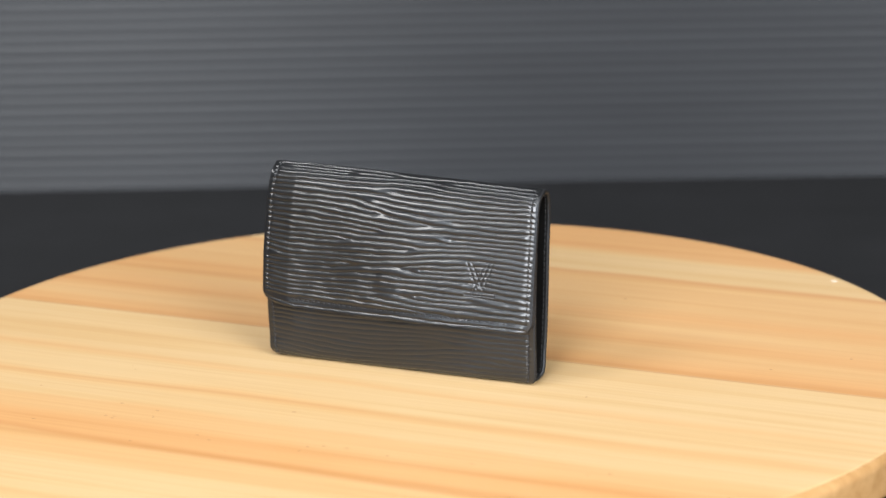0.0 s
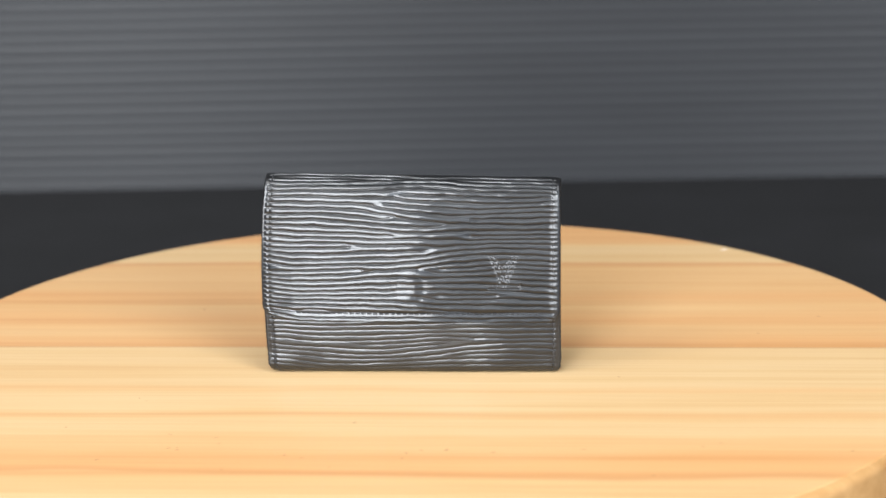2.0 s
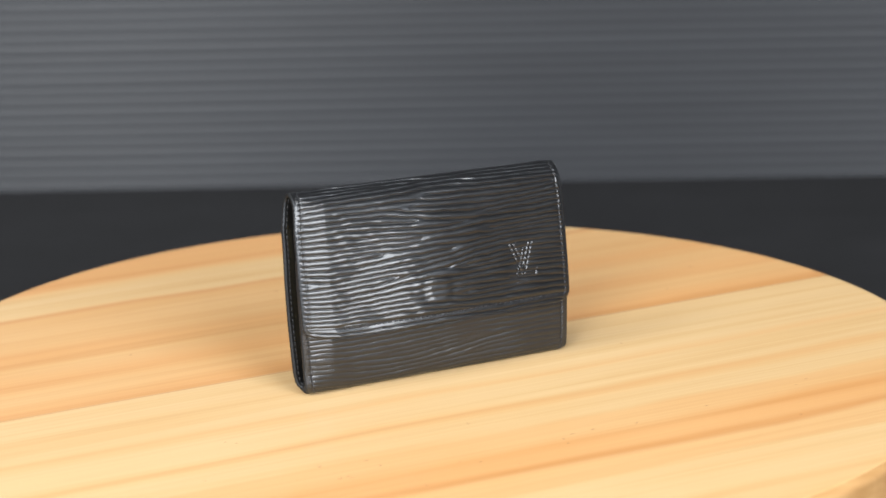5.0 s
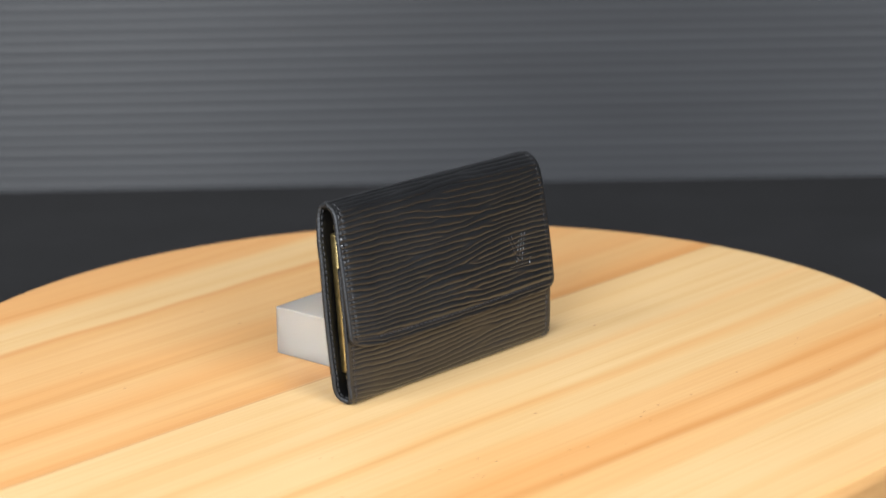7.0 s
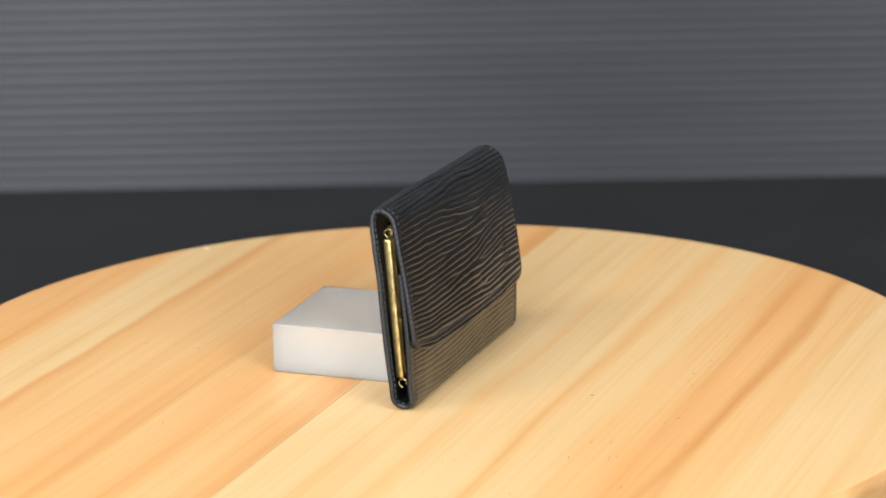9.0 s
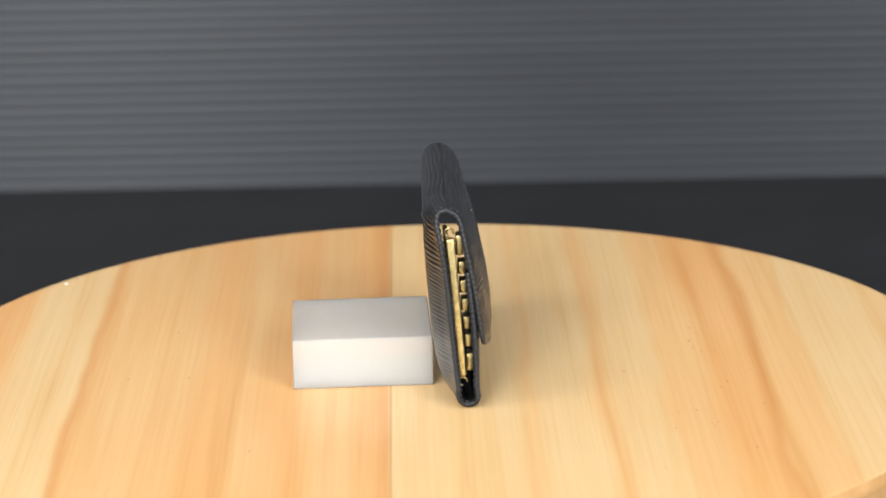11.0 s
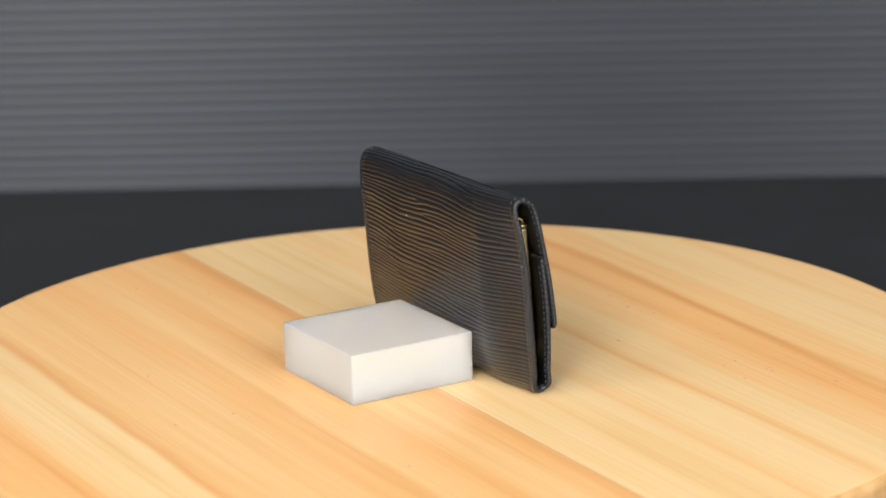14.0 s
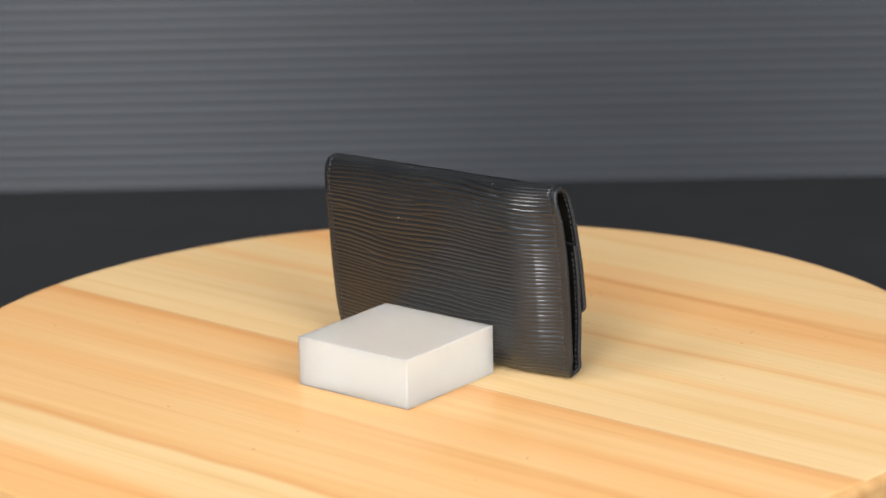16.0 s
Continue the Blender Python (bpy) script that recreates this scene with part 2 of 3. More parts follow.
def build_backdrop():
    """Twin-wall sheet: shallow pillows between the webs that run across it."""
    sheet = tagged(new("corrugated_backdrop_sheet"), "dark grey corrugated plastic sheet standing behind the turntable", "backdrop")
    sheet.matrix_world = pose(0.0, BACK_Y, TABLE_Z, 0, 0, -2.0)
    pitch, high, half = 5.35 * MM, 0.62, 0.62
    per = 8
    n = int(high / pitch)
    rng = np.random.RandomState(5)
    prof = []
    for i in range(n):
        amp = (0.17 + 0.09 * rng.rand()) * MM
        for k in range(per):
            t = k / per
            prof.append((-amp * (1 - abs(2 * t - 1) ** 2.2) - 0.05 * MM * rng.rand(), (i + t) * pitch))
    prof = np.array(prof)
    xs = np.linspace(-half, half, 61)
    V = np.zeros((len(prof), len(xs), 3))
    V[:, :, 0] = xs[None]
    V[:, :, 1] = prof[:, :1] + 0.0008 * np.sin(xs * 9)[None] + 0.0012 * np.sin(xs[None] * 4 + prof[:, 1:] * 7)
    V[:, :, 2] = prof[:, 1:]
    grid_mesh("face_sheet", V, SHEET, sheet)
    back = V[:: len(prof) - 1].copy()
    back[..., 1] = V[0, :, 1] + 0.005
    grid_mesh("back_sheet", back, SHEET, sheet)


# ---- the turntable ----
def clip_stave(y0, y1, cx, cy, R, z0, z1, r):
    """A plank of the round board between two lines across it, its outer edge rounded."""
    rings = []
    n = 11
    for k in range(n):
        a = math.pi / 2 * k / (n - 1)
        rings.append((R - r + r * math.sin(a), z1 - r + r * math.cos(a)))
    for k in range(n):
        a = math.pi / 2 * k / (n - 1)
        rings.append((R - r + r * math.cos(a), z0 + r - r * math.sin(a)))
    verts, faces = [], []
    m = 48
    for rr, z in rings:
        lo, hi = max(y0 - cy, -rr), min(y1 - cy, rr)
        ys = [lo + (hi - lo) * (0.5 - 0.5 * math.cos(math.pi * j / m)) if (lo <= -rr + 1e-9 or hi >= rr - 1e-9) else lo + (hi - lo) * j / m for j in range(m + 1)]
        for s in (1, -1):
            for yy in ys:
                verts.append((cx + s * math.sqrt(max(rr * rr - yy * yy, 0)), cy + yy, z))
    w = 2 * (m + 1)
    for i in range(len(rings) - 1):
        for s in range(2):
            for j in range(m):
                a = i * w + s * (m + 1) + j
                q = (a, a + 1, a + w + 1, a + w)
                faces.append(q if s else q[::-1])
        for j in (0, m):                       # ends of the plank's long sides
            a, bq = i * w + j, i * w + (m + 1) + j
            faces.append((a, a + w, bq + w, bq) if j else (a, bq, bq + w, a + w))
    for j in range(m):                         # top and bottom
        faces.append((j, j + 1, m + 1 + j + 1, m + 1 + j)[::-1])
        o = (len(rings) - 1) * w
        faces.append((o + j, o + j + 1, o + m + 1 + j + 1, o + m + 1 + j))
    bm = bmesh.new()
    bv = [bm.verts.new(v) for v in verts]
    for f in faces:
        try:
            bm.faces.new([bv[i] for i in f])
        except ValueError:
            pass
    bmesh.ops.remove_doubles(bm, verts=bm.verts[:], dist=1e-6)
    bmesh.ops.recalc_face_normals(bm, faces=bm.faces[:])
    return bm


def build_turntable():
    tt = tagged(new("wooden_turntable"), "round lacquered pine turntable board glued from planks", "turntable")
    cx, cy, R = -4.5 * MM, -1.9 * MM, 193.5 * MM
    edges = [-200, -139.5, -62, 14.5, 94, 157, 200]
    for a, c in zip(edges[:-1], edges[1:]):
        ob = part("plank", clip_stave(a * MM, c * MM, cx, cy, R, -0.016, 0, 0.0035), PINE, tt, smooth=False)
        ob.data.materials.append(END_GRAIN)
        for p in ob.data.polygons:
            p.material_index = 1 if abs(p.normal.z) < 0.93 else 0
            p.use_smooth = False
    # pin knots in the lacquered face
    rng = random.Random(11)
    spots = [(-82, -83), (-66, -85.5), (-100, -45), (-23.5, -114), (0.8, -100.3), (106, -89), (121, 31.6), (-80.5, -96.5), (-97, -48), (-77, -98),
             (-64, -92), (-40, -103), (-34, -106), (14, -97), (30, -99), (60, -96), (-120, -76), (70, -20), (-20, -70)]
    for _ in range(14):
        spots.append((rng.uniform(-150, 150), rng.choice((-98, -90, -104, 60, 100)) + rng.gauss(0, 9)))
    verts, faces = [], []
    for x, y in spots:
        if math.hypot(x + 3, y) > 186:
            continue
        a, c, h, n = rng.uniform(0.4, 0.85) * MM, rng.uniform(0.2, 0.38) * MM, 0.00006, 8
        o = len(verts)
        verts.append((x * MM, y * MM, h))
        for k in range(n):
            t = 2 * math.pi * k / n
            w = rng.uniform(0.8, 1.2)
            verts.append((x * MM + a * w * math.cos(t), y * MM + c * w * math.sin(t), h * 0.6))
        for k in range(n):
            faces.append((o, o + 1 + k, o + 1 + (k + 1) % n))
    tagged(part("pin_knots", (verts, [], faces), PORE, tt, "tiny dark pin knots"), kind="stuff")
    chip = bmesh.new()
    bmesh.ops.create_icosphere(chip, subdivisions=2, radius=1.0, matrix=Matrix.LocRotScale((109.9 * MM, 146.0 * MM, 0.0), Euler((0, 0, 0.6)), (1.5 * MM, 0.7 * MM, 0.12 * MM)))
    part("chip", chip, CHIP, tt, "small white chip in the lacquer")
    base = bmesh.new()
    bmesh.ops.create_cone(base, cap_ends=True, segments=64, radius1=0.098, radius2=0.098, depth=0.018, matrix=Matrix.Translation((0, 0, -0.0252)))
    bmesh.ops.bevel(base, geom=[e for e in base.edges if abs(e.verts[0].co.z - e.verts[1].co.z) < 1e-6], offset=0.002, segments=2, affect="EDGES")
    part("bearing", base, STEEL, tt, "black steel bearing", smooth=False)
    return tt


def build_block():
    ob = part("acrylic_block", box_bm(-0.0250, 0.0250, -0.0250, 0.0250, 0, 0.0183, 0.0005, 2), ACRYLIC, smooth=False)
    return tagged(ob, "square frosted white acrylic block propping the key case", "block")


# ---- the key case ----
TH = 1.7 * MM                       # the folded leather's thickness


def catmull(pts, n):
    P = np.array(pts, float)
    P = np.vstack([2 * P[0] - P[1], P, 2 * P[-1] - P[-2]])
    out = []
    for i in range(1, len(P) - 2):
        t = np.linspace(0, 1, 24, endpoint=i == len(P) - 3)[:, None]
        a, b2, c, d = P[i - 1], P[i], P[i + 1], P[i + 2]
        out.append(0.5 * (2 * b2 + (c - a) * t + (2 * a - 5 * b2 + 4 * c - d) * t ** 2 + (3 * b2 - a - 3 * c + d) * t ** 3))
    Q = np.vstack(out)
    s = np.concatenate([[0], np.cumsum(np.hypot(*np.diff(Q, axis=0).T))])
    u = np.linspace(0, s[-1], n)
    return np.stack([np.interp(u, s, Q[:, 0]), np.interp(u, s, Q[:, 1])], 1), s[-1]


# outline of the side, (depth, height) in mm: flap from its tip to the top, back down to the foot, front pocket upward
ENDS = {
    -1: ([(-5.7, 22.4), (-4.4, 33), (-2.8, 44), (-0.7, 55), (1.4, 65), (3.2, 69.1), (6.9, 71.4)],
         [(6.9, 71.4), (10.4, 70.2), (11.7, 66), (10.9, 58), (9.3, 46.6), (7.9, 29.5), (6.6, 14.4), (5.5, 6), (3.8, 1.5), (0.6, 0.1)],
         [(0.6, 0.1), (-2.4, 1.5), (-3.6, 6.5), (-3.6, 22), (-2.7, 36), (-1.2, 49.5)]),
    0: ([(-7.9, 21.3), (-6.5, 31), (-4.7, 42), (-2.3, 54), (0.3, 65), (3.1, 69.1), (7.6, 71.2)],
        [(7.6, 71.2), (11.8, 70.0), (14.4, 66), (15.0, 58), (14.6, 46.6), (13.4, 29.5), (11.6, 14.4), (9.4, 6), (6.2, 1.2), (2.0, 0.1)],
        [(2.0, 0.1), (-1.8, 0.9), (-3.0, 6), (-3.4, 22), (-2.8, 36), (-1.6, 49.5)]),
    1: ([(-5.2, 20.0), (-3.9, 31), (-2.4, 42), (-0.8, 52), (1.4, 64), (4.0, 69.0), (8.2, 71.3)],
        [(8.2, 71.3), (12.2, 70.1), (14.3, 66), (14.6, 58), (13.6, 46.6), (12.5, 29.5), (10.9, 14.4), (9.0, 6), (6.0, 1.2), (2.0, 0.1)],
        [(2.0, 0.1), (-1.6, 0.9), (-2.4, 6), (-2.6, 22), (-2.0, 36), (-0.8, 49.5)]),
}


def smoothstep(t):
    t = np.clip(t, 0, 1)
    return t * t * (3 - 2 * t)


def strip(which, nv, nu, inset=0.0):
    """Smooth surface of one panel: rows down the panel, columns across the case. Gives places and lengths along the panel in metres."""
    prof = {k: catmull(ENDS[k][which], nv) for k in ENDS}
    length = prof[0][1] * MM
    u = np.linspace(-1, 1, nu)
    wl = 1 - smoothstep((u + 1) * 51.8 / (24.0 if which == 0 else 21.0))          # weight of the left end
    wr = 1 - smoothstep((1 - u) * 51.8 / 26.0)
    if which == 0:                                       # the flap is one shallow arch that falls away at its left side
        wl = np.where(u < 0, 0.35 * u * u + 0.65 * (1 - np.clip((u + 1) * 51.8 / 10.5, 0, 1)), 0)
        wr = np.where(u > 0, u * u, 0)
    YZ = prof[-1][0][:, None, :] * wl[None, :, None] + prof[1][0][:, None, :] * wr[None, :, None] + prof[0][0][:, None, :] * (1 - wl - wr)[None, :, None]
    s = np.linspace(0, length, nv)
    z = YZ[:, nu // 2, 1].copy()
    YZ[..., 1] -= 1.2 * u[None] * smoothstep((z - 35) / 35)[:, None]      # the fold runs down to the right
    # the metal plate of the rail stiffens the left end: the leather falls away beyond it
    beyond = np.clip(1 - (u + 1) * 51.8 / 10.5, 0, 1)
    body = smoothstep((z - 2) / 6) * smoothstep((71 - z) / 12)
    if which == 0:                                       # the flap swells over the stud
        swell = np.exp(-((u * 51.8 + 1) / 23.0) ** 2) - 0.012
        YZ[..., 0] -= 1.5 * swell[None] * (0.55 + 0.45 * smoothstep((z - 20) / 10))[:, None] * smoothstep((70 - z) / 16)[:, None]
    else:
        YZ[..., 0] += (0.8 if which == 2 else -0.8) * beyond[None] * body[:, None]
    left = np.interp(z, [0, 12, 25, 40, 60, 72], [53.0, 53.5, 53.9, 54.0, 53.4, 52.0])
    right = np.interp(z, [0, 8, 30, 60, 72], [52.3, 52.6, 52.8, 53.1, 52.9])
    if which == 0:                                       # rounded corners of the flap
        d = np.clip(s / MM, 0, 4.5)
        cut = 4.5 - np.sqrt(np.maximum(4.5 ** 2 - (4.5 - d) ** 2, 0))
    else:
        d = np.clip(z, 0, 2.6)
        cut = 0.8 * (2.6 - np.sqrt(np.maximum(2.6 ** 2 - (2.6 - d) ** 2, 0)))
        left, right = left + (-0.3 if which == 2 else np.interp(z, [0, 6, 58, 71], [0, 1, 1, 0])), right - (0.7 * np.interp(z, [2, 9, 62, 71], [0, 1, 1, 0]) if which == 1 else 0)
    left, right = left - cut - inset, right - cut - inset
    X = (right + left)[:, None] / 2 * u[None] + (right - left)[:, None] / 2
    V = np.stack([X, YZ[..., 0], YZ[..., 1]], -1) * MM
    return V, s


def normals(V):
    dv, du = np.gradient(V, axis=0), np.gradient(V, axis=1)
    n = np.cross(du, dv)
    n /= np.linalg.norm(n, axis=-1, keepdims=True) + 1e-12
    return n


def smooth_noise(X, S, fx, fs, seed, terms=9):
    """Slow random waves, about -1 to 1."""
    rng = np.random.RandomState(seed)
    out = np.zeros_like(X)
    for _ in range(terms):
        a, c, ph = rng.normal(0, fx), rng.normal(0, fs), rng.uniform(0, 6.283)
        out += np.sin(6.283 * (a * X + c * S) + ph)
    return out / math.sqrt(terms / 2) * 0.7


def water_grain(X, S, pitch, seed, lean, forks):
    """Height of the pressed wavy grain: ridges across the case that wander, fork and run out.
    lean: which way their long slope faces along the panel."""
    rng = np.random.RandomState(seed)
    ph = S / pitch + 0.42 * smooth_noise(X, S, 9, 16, seed) + 0.17 * smooth_noise(X, S, 17, 65, seed + 1) + 0.05 * smooth_noise(X, S, 90, 120, seed + 2)
    ph = ph * 2 * math.pi
    deep = 0.95 + 0.16 * smooth_noise(X, S, 30, 60, seed + 3)
    x0, x1, s1 = X.min(), X.max(), S.max()
    cols = 3
    for k in range(forks):                              # short ridges set in between the long ones: a fork at each end
        fx = x0 + (x1 - x0) * ((k % cols) + rng.rand()) / cols
        fs = s1 * (k // cols + rng.rand()) / (forks // cols)
        long, way = rng.uniform(16, 60) * MM, 1 if rng.rand() < 0.5 else -1
        for gx, gs, sign in ((fx - long / 2, fs, way), (fx + long / 2, fs + rng.uniform(-0.5, 0.5) * MM, -way)):
            ds, dx = S - gs, (X - gx) / 3.5
            ph = ph + sign * np.arctan2(ds, dx)
            deep = deep * (1 - 0.6 * np.exp(-(ds ** 2 + dx ** 2) / (0.5 * pitch) ** 2))
    step = np.diff(ph, axis=0, append=2 * ph[-1:] - ph[-2:-1])
    step = (step + math.pi) % (2 * math.pi) - math.pi
    wide = (2 * math.pi / pitch) * (S[1, 0] - S[0, 0]) / np.maximum(np.abs(step), 1e-3)
    wide = np.clip(wide, 0.55, 1.3)                      # wide ridges stand higher: their slopes stay alike
    for _ in range(3):
        wide[1:-1] = (wide[:-2] + 2 * wide[1:-1] + wide[2:]) / 4
    deep = deep * wide
    ph = ph * lean
    c = np.arctan2(np.sin(ph), np.cos(ph)) / math.pi     # rounded ridges with narrow furrows, leaning a little
    c = c + 0.16 * (1 - c * c)
    furrow = np.exp(-((1 - np.abs(c)) / 0.2) ** 2)
    return (1 - np.abs(c) ** 2.0 - 0.38 * furrow) * np.clip(deep, 0.15, 2.0)


def panel(name, which, pitch, depth, seed, lean, parent, label):
    nv = {0: 520, 1: 560, 2: 320}[which]
    nu = {0: 640, 1: 460, 2: 440}[which]
    V, s = strip(which, nv, nu)
    N = normals(V)
    if N[nv // 2, nu // 2, 1] * (1 if which == 1 else -1) < 0:
        N = -N
    X, S = V[..., 0], np.repeat(s[:, None], nu, 1)
    h = depth * water_grain(X, S, pitch, seed, lean, {0: 15, 1: 18, 2: 12}[which])
    if which == 1:                                            # bolder, looser grain towards the fold
        h *= 0.85 + 1.1 * np.exp(-((S / MM - 9) / 7) ** 2) * smoothstep((X / MM + 50) / 30)
    side = np.minimum(X - X[:, :1], X[:, -1:] - X) / MM       # distance from the sides
    seam = np.exp(-((side - 2.1) / 0.45) ** 2)
    if which == 0:
        tip = S / MM
        h *= 1 - 0.6 * np.exp(-((tip - 3.0) / 1.2) ** 4)
        seam = np.maximum(seam * (tip > 2.8), np.exp(-((tip - 3.0) / 0.45) ** 2) * (side > 1.8))
        # the press stud's shape under the leather
        r = np.hypot((X / MM + 1.8) / 1.08, tip - 12.2)
        h *= np.interp(tip, [0, 20, 42, 55], [1.15, 1.1, 1.05, 1.05])
        disc = 1 - smoothstep((r - 2.9) / 2.2)
        h *= (1 - 0.5 * disc) * (1 - 0.15 * smoothstep((S - S.max() + 7.5 * MM) / (4 * MM)))
        h += 0.26 * MM * disc - 0.07 * MM * np.exp(-((r - 5.8) / 1.3) ** 2)
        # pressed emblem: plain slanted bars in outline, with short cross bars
        ex, es = X / MM - 32.8, tip - 18.0
        mark = np.zeros_like(X)
        for (x0, a0, x1, a1) in ((-4.6, 5.8, 0.0, -5.2), (-2.9, 5.8, 1.3, -3.4), (5.2, 5.8, 1.2, -5.4), (3.6, 5.8, 0.4, -3.0), (-6.0, 6.1, -1.9, 6.1), (2.4, 6.1, 6.3, 6.1),
                                 (1.2, 3.6, -2.2, -5.6), (2.2, 4.2, 1.2, 3.6), (-5.0, -6.0, 5.8, -6.0), (5.8, -6.0, 6.4, -4.3), (-3.6, -4.9, 3.6, -4.9)):
            dx, da = x1 - x0, a1 - a0
            t = np.clip(((ex - x0) * dx + (es - a0) * da) / (dx * dx + da * da), 0, 1)
            d = np.hypot(ex - x0 - t * dx, es - a0 - t * da)
            mark = np.maximum(mark, 1 - smoothstep((d - 0.20) / 0.28))
        near = np.exp(-((ex / 6.0) ** 4 + (es / 6.6) ** 4))
        h = h * (1 - 0.35 * near) * (1 - 0.7 * mark) - 0.065 * MM * mark
    fade = smoothstep((side - 0.3) / 1.2)
    h = h * (0.72 + 0.28 * smoothstep((side - 2.3) / 1.2)) * fade - 0.11 * MM * seam * fade
    V = V + N * h[..., None]
    ob = grid_mesh(name, V, LEATHER, parent, label)
    mid = ob.data.polygons[(nv // 2) * (nu - 1) + nu // 2]
    if mid.normal.y * (1 if which == 1 else -1) < 0:
        ob.data.flip_normals()
    return ob


def edge_band(name, line, normal, outward, parent):
    """Painted edge: a half round along the rim of a panel."""
    k = 7
    V = np.zeros((len(line), k, 3))
    run = np.concatenate([[0], np.cumsum(np.linalg.norm(np.diff(line, axis=0), axis=1))])
    rib = 0.5 + 0.5 * np.cos(2 * math.pi * run / (1.9 * MM))        # the thread draws the edge in at every stitch
    outward = outward * (0.8 + 0.22 * (1 - (1 - rib) ** 2))[:, None]
    for j in range(k):
        a = math.pi * j / (k - 1)
        V[:, j] = line - normal * (TH / 2) + normal * (TH / 2 * math.cos(a)) + outward * (TH / 2 * 0.8 * math.sin(a))
    return grid_mesh(name, V, EDGE, parent)


def stitch_row(name, line, normal, parent, pitch=2.15 * MM, long=1.45 * MM):
    """A row of thread stitches, each a small rounded bar sunk in the seam."""
    seg = np.concatenate([[0], np.cumsum(np.linalg.norm(np.diff(line, axis=0), axis=1))])
    verts, faces = [], []
    rng = np.random.RandomState(3)
    for c in np.arange(pitch, seg[-1] - pitch * 0.6, pitch):
        ends = []
        for d in (-long / 2, -long / 4, 0, long / 4, long / 2):
            p = np.array([np.interp(c + d, seg, line[:, i]) for i in range(3)])
            n = np.array([np.interp(c + d, seg, normal[:, i]) for i in range(3)])
            lift = 0.16 * MM * (1 - (2 * d / long) ** 2) - 0.08 * MM + rng.uniform(-1, 1) * 0.01 * MM
            ends.append(p + n * lift)
        v, _, f = tube(ends, 0.27 * MM, 6)
        o = len(verts)
        verts += v
        faces += [tuple(o + i for i in q) for q in f]
    return tagged(part(name, (verts, [], faces), THREAD, parent, "row of dark thread stitches"), kind="stuff")


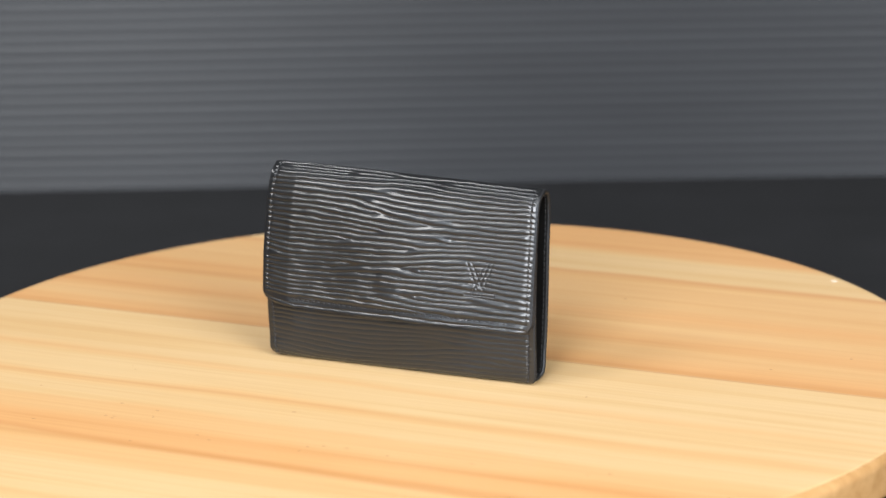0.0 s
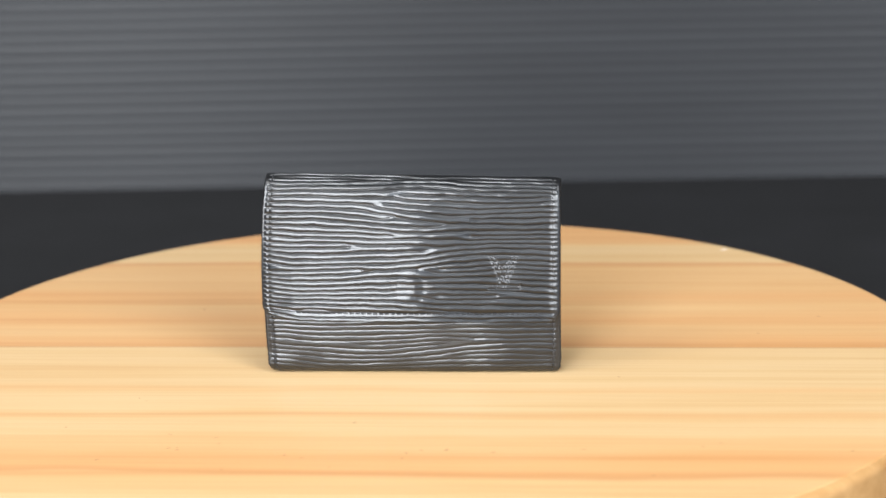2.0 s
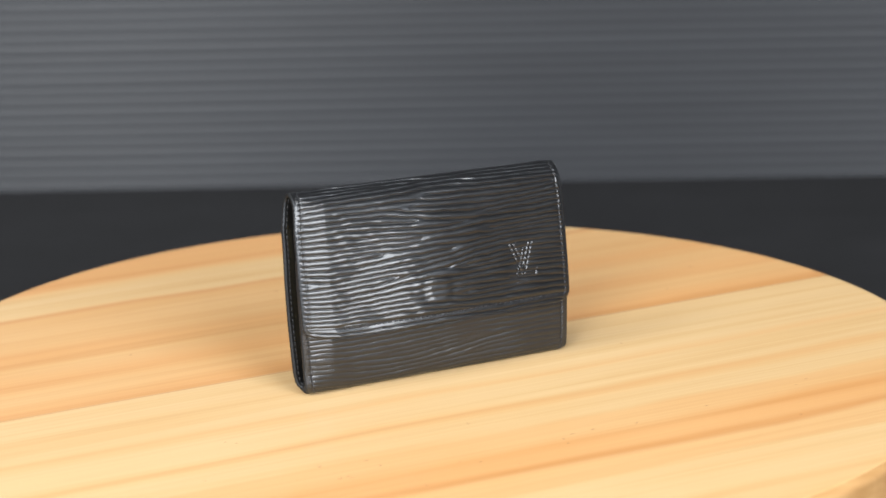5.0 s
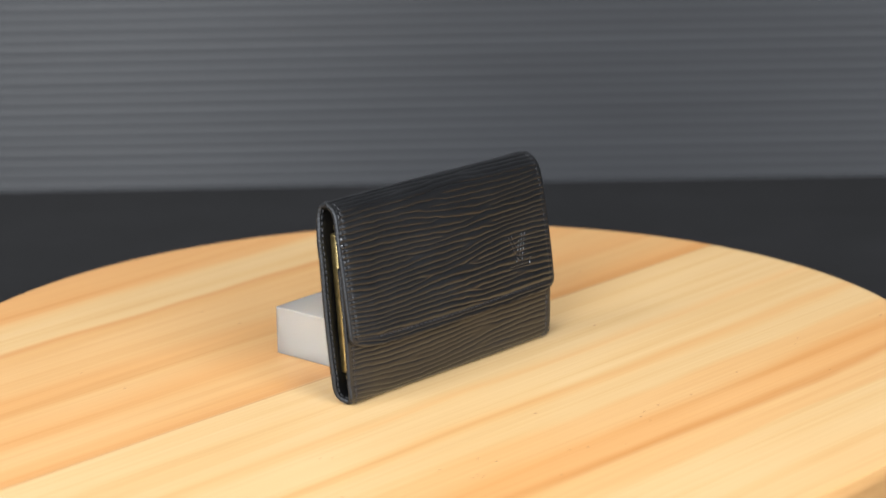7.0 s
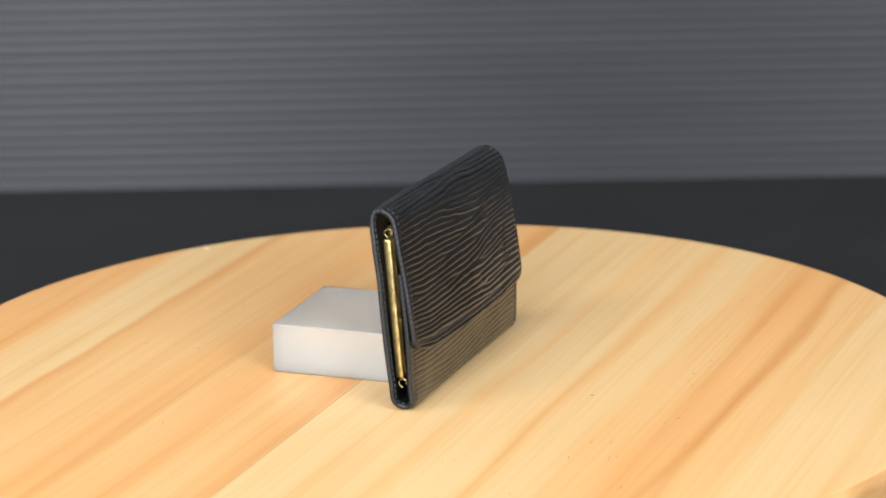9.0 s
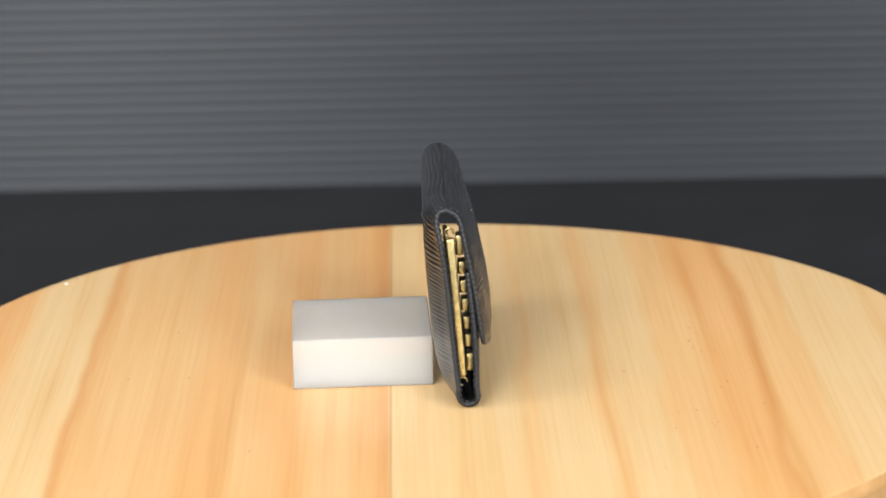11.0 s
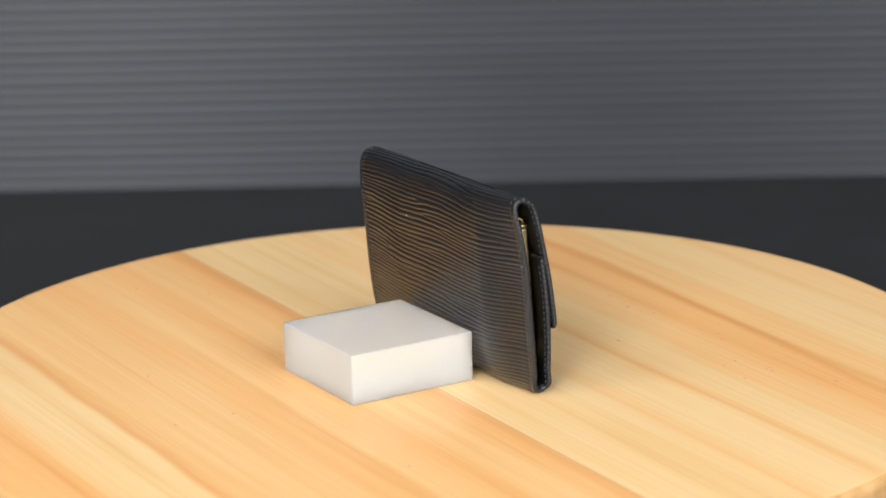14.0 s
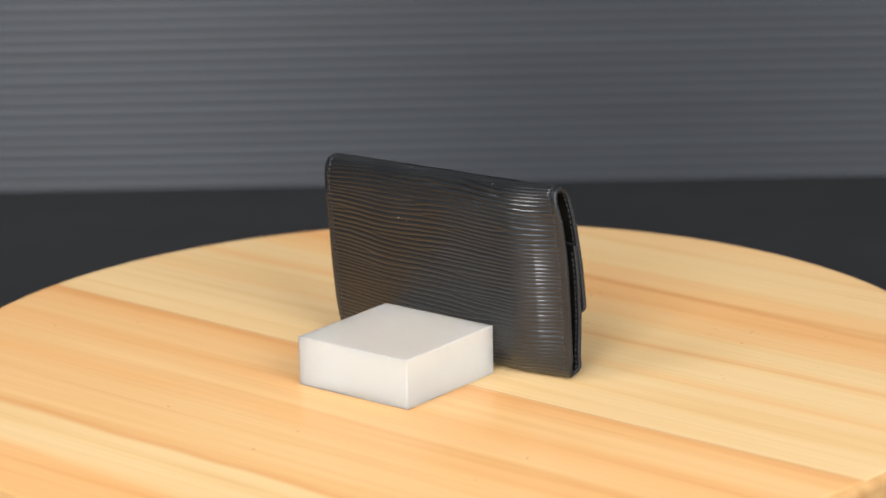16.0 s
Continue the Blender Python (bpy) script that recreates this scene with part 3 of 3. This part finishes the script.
def build_case():
    case = tagged(new("leather_key_case"), "black wavy-grained leather key case, closed, leaning on a clear block", "key case")
    panels = (("flap", 0, 2.0 * MM, 0.34 * MM, 21, 1, "flap with pressed emblem and stud mark"), ("back_panel", 1, 1.65 * MM, 0.23 * MM, 35, -1, "plain back of wavy-grained leather"),
              ("front_pocket", 2, 1.85 * MM, 0.18 * MM, 52, 1, "front pocket behind the flap"))
    for name, which, pitch, depth, seed, lean, label in panels:
        ob = panel(name, which, pitch, depth, seed, lean, case, label)
        V, s = strip(which, 90, 60)
        N = normals(V)
        if N[45, 30, 1] * (1 if which == 1 else -1) < 0:
            N = -N
        grid_mesh("lining", V - N * TH, LINING, ob, "smooth black lining")
        for col, sgn in ((0, -1), (-1, 1)):
            V2, _ = strip(which, 420, 60)
            N2 = normals(V2)
            if N2[210, 30, 1] * (1 if which == 1 else -1) < 0:
                N2 = -N2
            out = V2[:, col] - V2[:, 1 if col == 0 else -2]
            out /= np.linalg.norm(out, axis=1, keepdims=True)
            edge_band("edge", V2[:, col], N2[:, col], out, ob)
            V3, _ = strip(which, 420, 60, inset=2.1)
            lo, hi = (18, 420) if which == 0 else (0, 420)
            stitch_row("side_stitching", V3[lo:hi, col], N2[lo:hi, col], ob)
            V5, _ = strip(which, 420, 60, inset=0.9)
            stitch_row("inner_stitching", V5[lo:hi, col] - N2[lo:hi, col] * (TH * 1.02), -N2[lo:hi, col], ob)
        row = 0 if which == 0 else -1
        if which != 1:
            V2, _ = strip(which, 140, 160)
            N2 = normals(V2)
            if N2[70, 30, 1] * -1 < 0:
                N2 = -N2
            out = V2[row] - V2[1 if row == 0 else -2]
            out /= np.linalg.norm(out, axis=1, keepdims=True) + 1e-12
            edge_band("edge", V2[row], N2[row], out, ob)
        if which == 0:
            V4, s4 = strip(0, 300, 160, inset=2.2)
            r = int(np.argmin(abs(s4 - 3.0 * MM)))
            N4 = normals(V4)
            N4 = -N4 if N4[150, 80, 1] > 0 else N4
            stitch_row("tip_stitching", V4[r, 3:-3], N4[r, 3:-3], ob)
    # the key rail inside the open side
    bar = box_bm(-1.5 * MM, 1.5 * MM, -1.6 * MM, 1.6 * MM, 0, 50.2 * MM, 0.8 * MM, 3)
    bmesh.ops.transform(bar, matrix=Matrix.Translation((-49.2 * MM, 2.7 * MM, 11 * MM)) @ Matrix.Rotation(radians(-4.0), 4, "X"), verts=bar.verts[:])
    rail = part("key_rail", bar, GOLD, case, "gold plated key rail with hinged hooks")
    part("rail_plate", tube([(-43.5 * MM, (4.2 + 3.6 * t) * MM, (8 + 56 * t) * MM) for t in np.linspace(0, 1, 4)], 1.2 * MM, 4), GOLD, rail)
    for z0, z1 in ((53.8, 61.0), (47.0, 51.6), (40.1, 44.8), (33.7, 38.0), (26.8, 31.5), (20.3, 25.0), (11.6, 18.1)):
        zc = (z0 + z1) / 2
        y = -0.2 + (zc - 14) * 0.066
        bm = box_bm(-46.0 * MM, -40 * MM, (y - 1.2) * MM, (y + 1.5) * MM, z0 * MM, z1 * MM, 0.5 * MM, 2)
        part("hinged_hook", bm, GOLD, rail)
    for zc, yc in ((62.7, 6.4), (8.6, 2.6)):
        loop = []
        for k in range(13):
            a = -math.pi * 0.5 + math.pi * 2 * k / 12 * 0.8
            loop.append((-48 * MM, (yc + 1.5 * math.cos(a)) * MM, (zc + 1.5 * math.sin(a)) * MM))
        part("wire_end", tube(loop, 0.36 * MM, 8), GOLD, rail)
    for x, y, z, r in ((16.2, 15.40, 52.3, 0.18), (12.4, 15.35, 52.0, 0.11)):
        bm = bmesh.new()
        bmesh.ops.create_icosphere(bm, subdivisions=1, radius=r * MM, matrix=Matrix.Translation((x * MM, y * MM, z * MM)))
        part("dust_speck", bm, CHIP, case, "tiny white speck of dust")
    return case


build_setting()
build_table()
build_backdrop()
TURNTABLE = build_turntable()
BLOCK = build_block()
CASE = build_case()


def motions():
    def board(a):                                  # the board runs a tenth of a degree out of true
        return pose(0, 0, 0, 0, 0, a + GRAIN) @ pose(0, 0, 0, 0.094, -0.105)
    walk(TURNTABLE, [(t, board(a)) for t, a in TURN])
    walk(CASE, [(t, board(a) @ pose(CASE_AT[0], CASE_AT[1], 0.0002)) for t, a in TURN])
    walk(BLOCK, [(t, board(a) @ pose(BLOCK_AT[0], BLOCK_AT[1], 0.0001, 0, 0, 1.6)) for t, a in TURN])


motions()
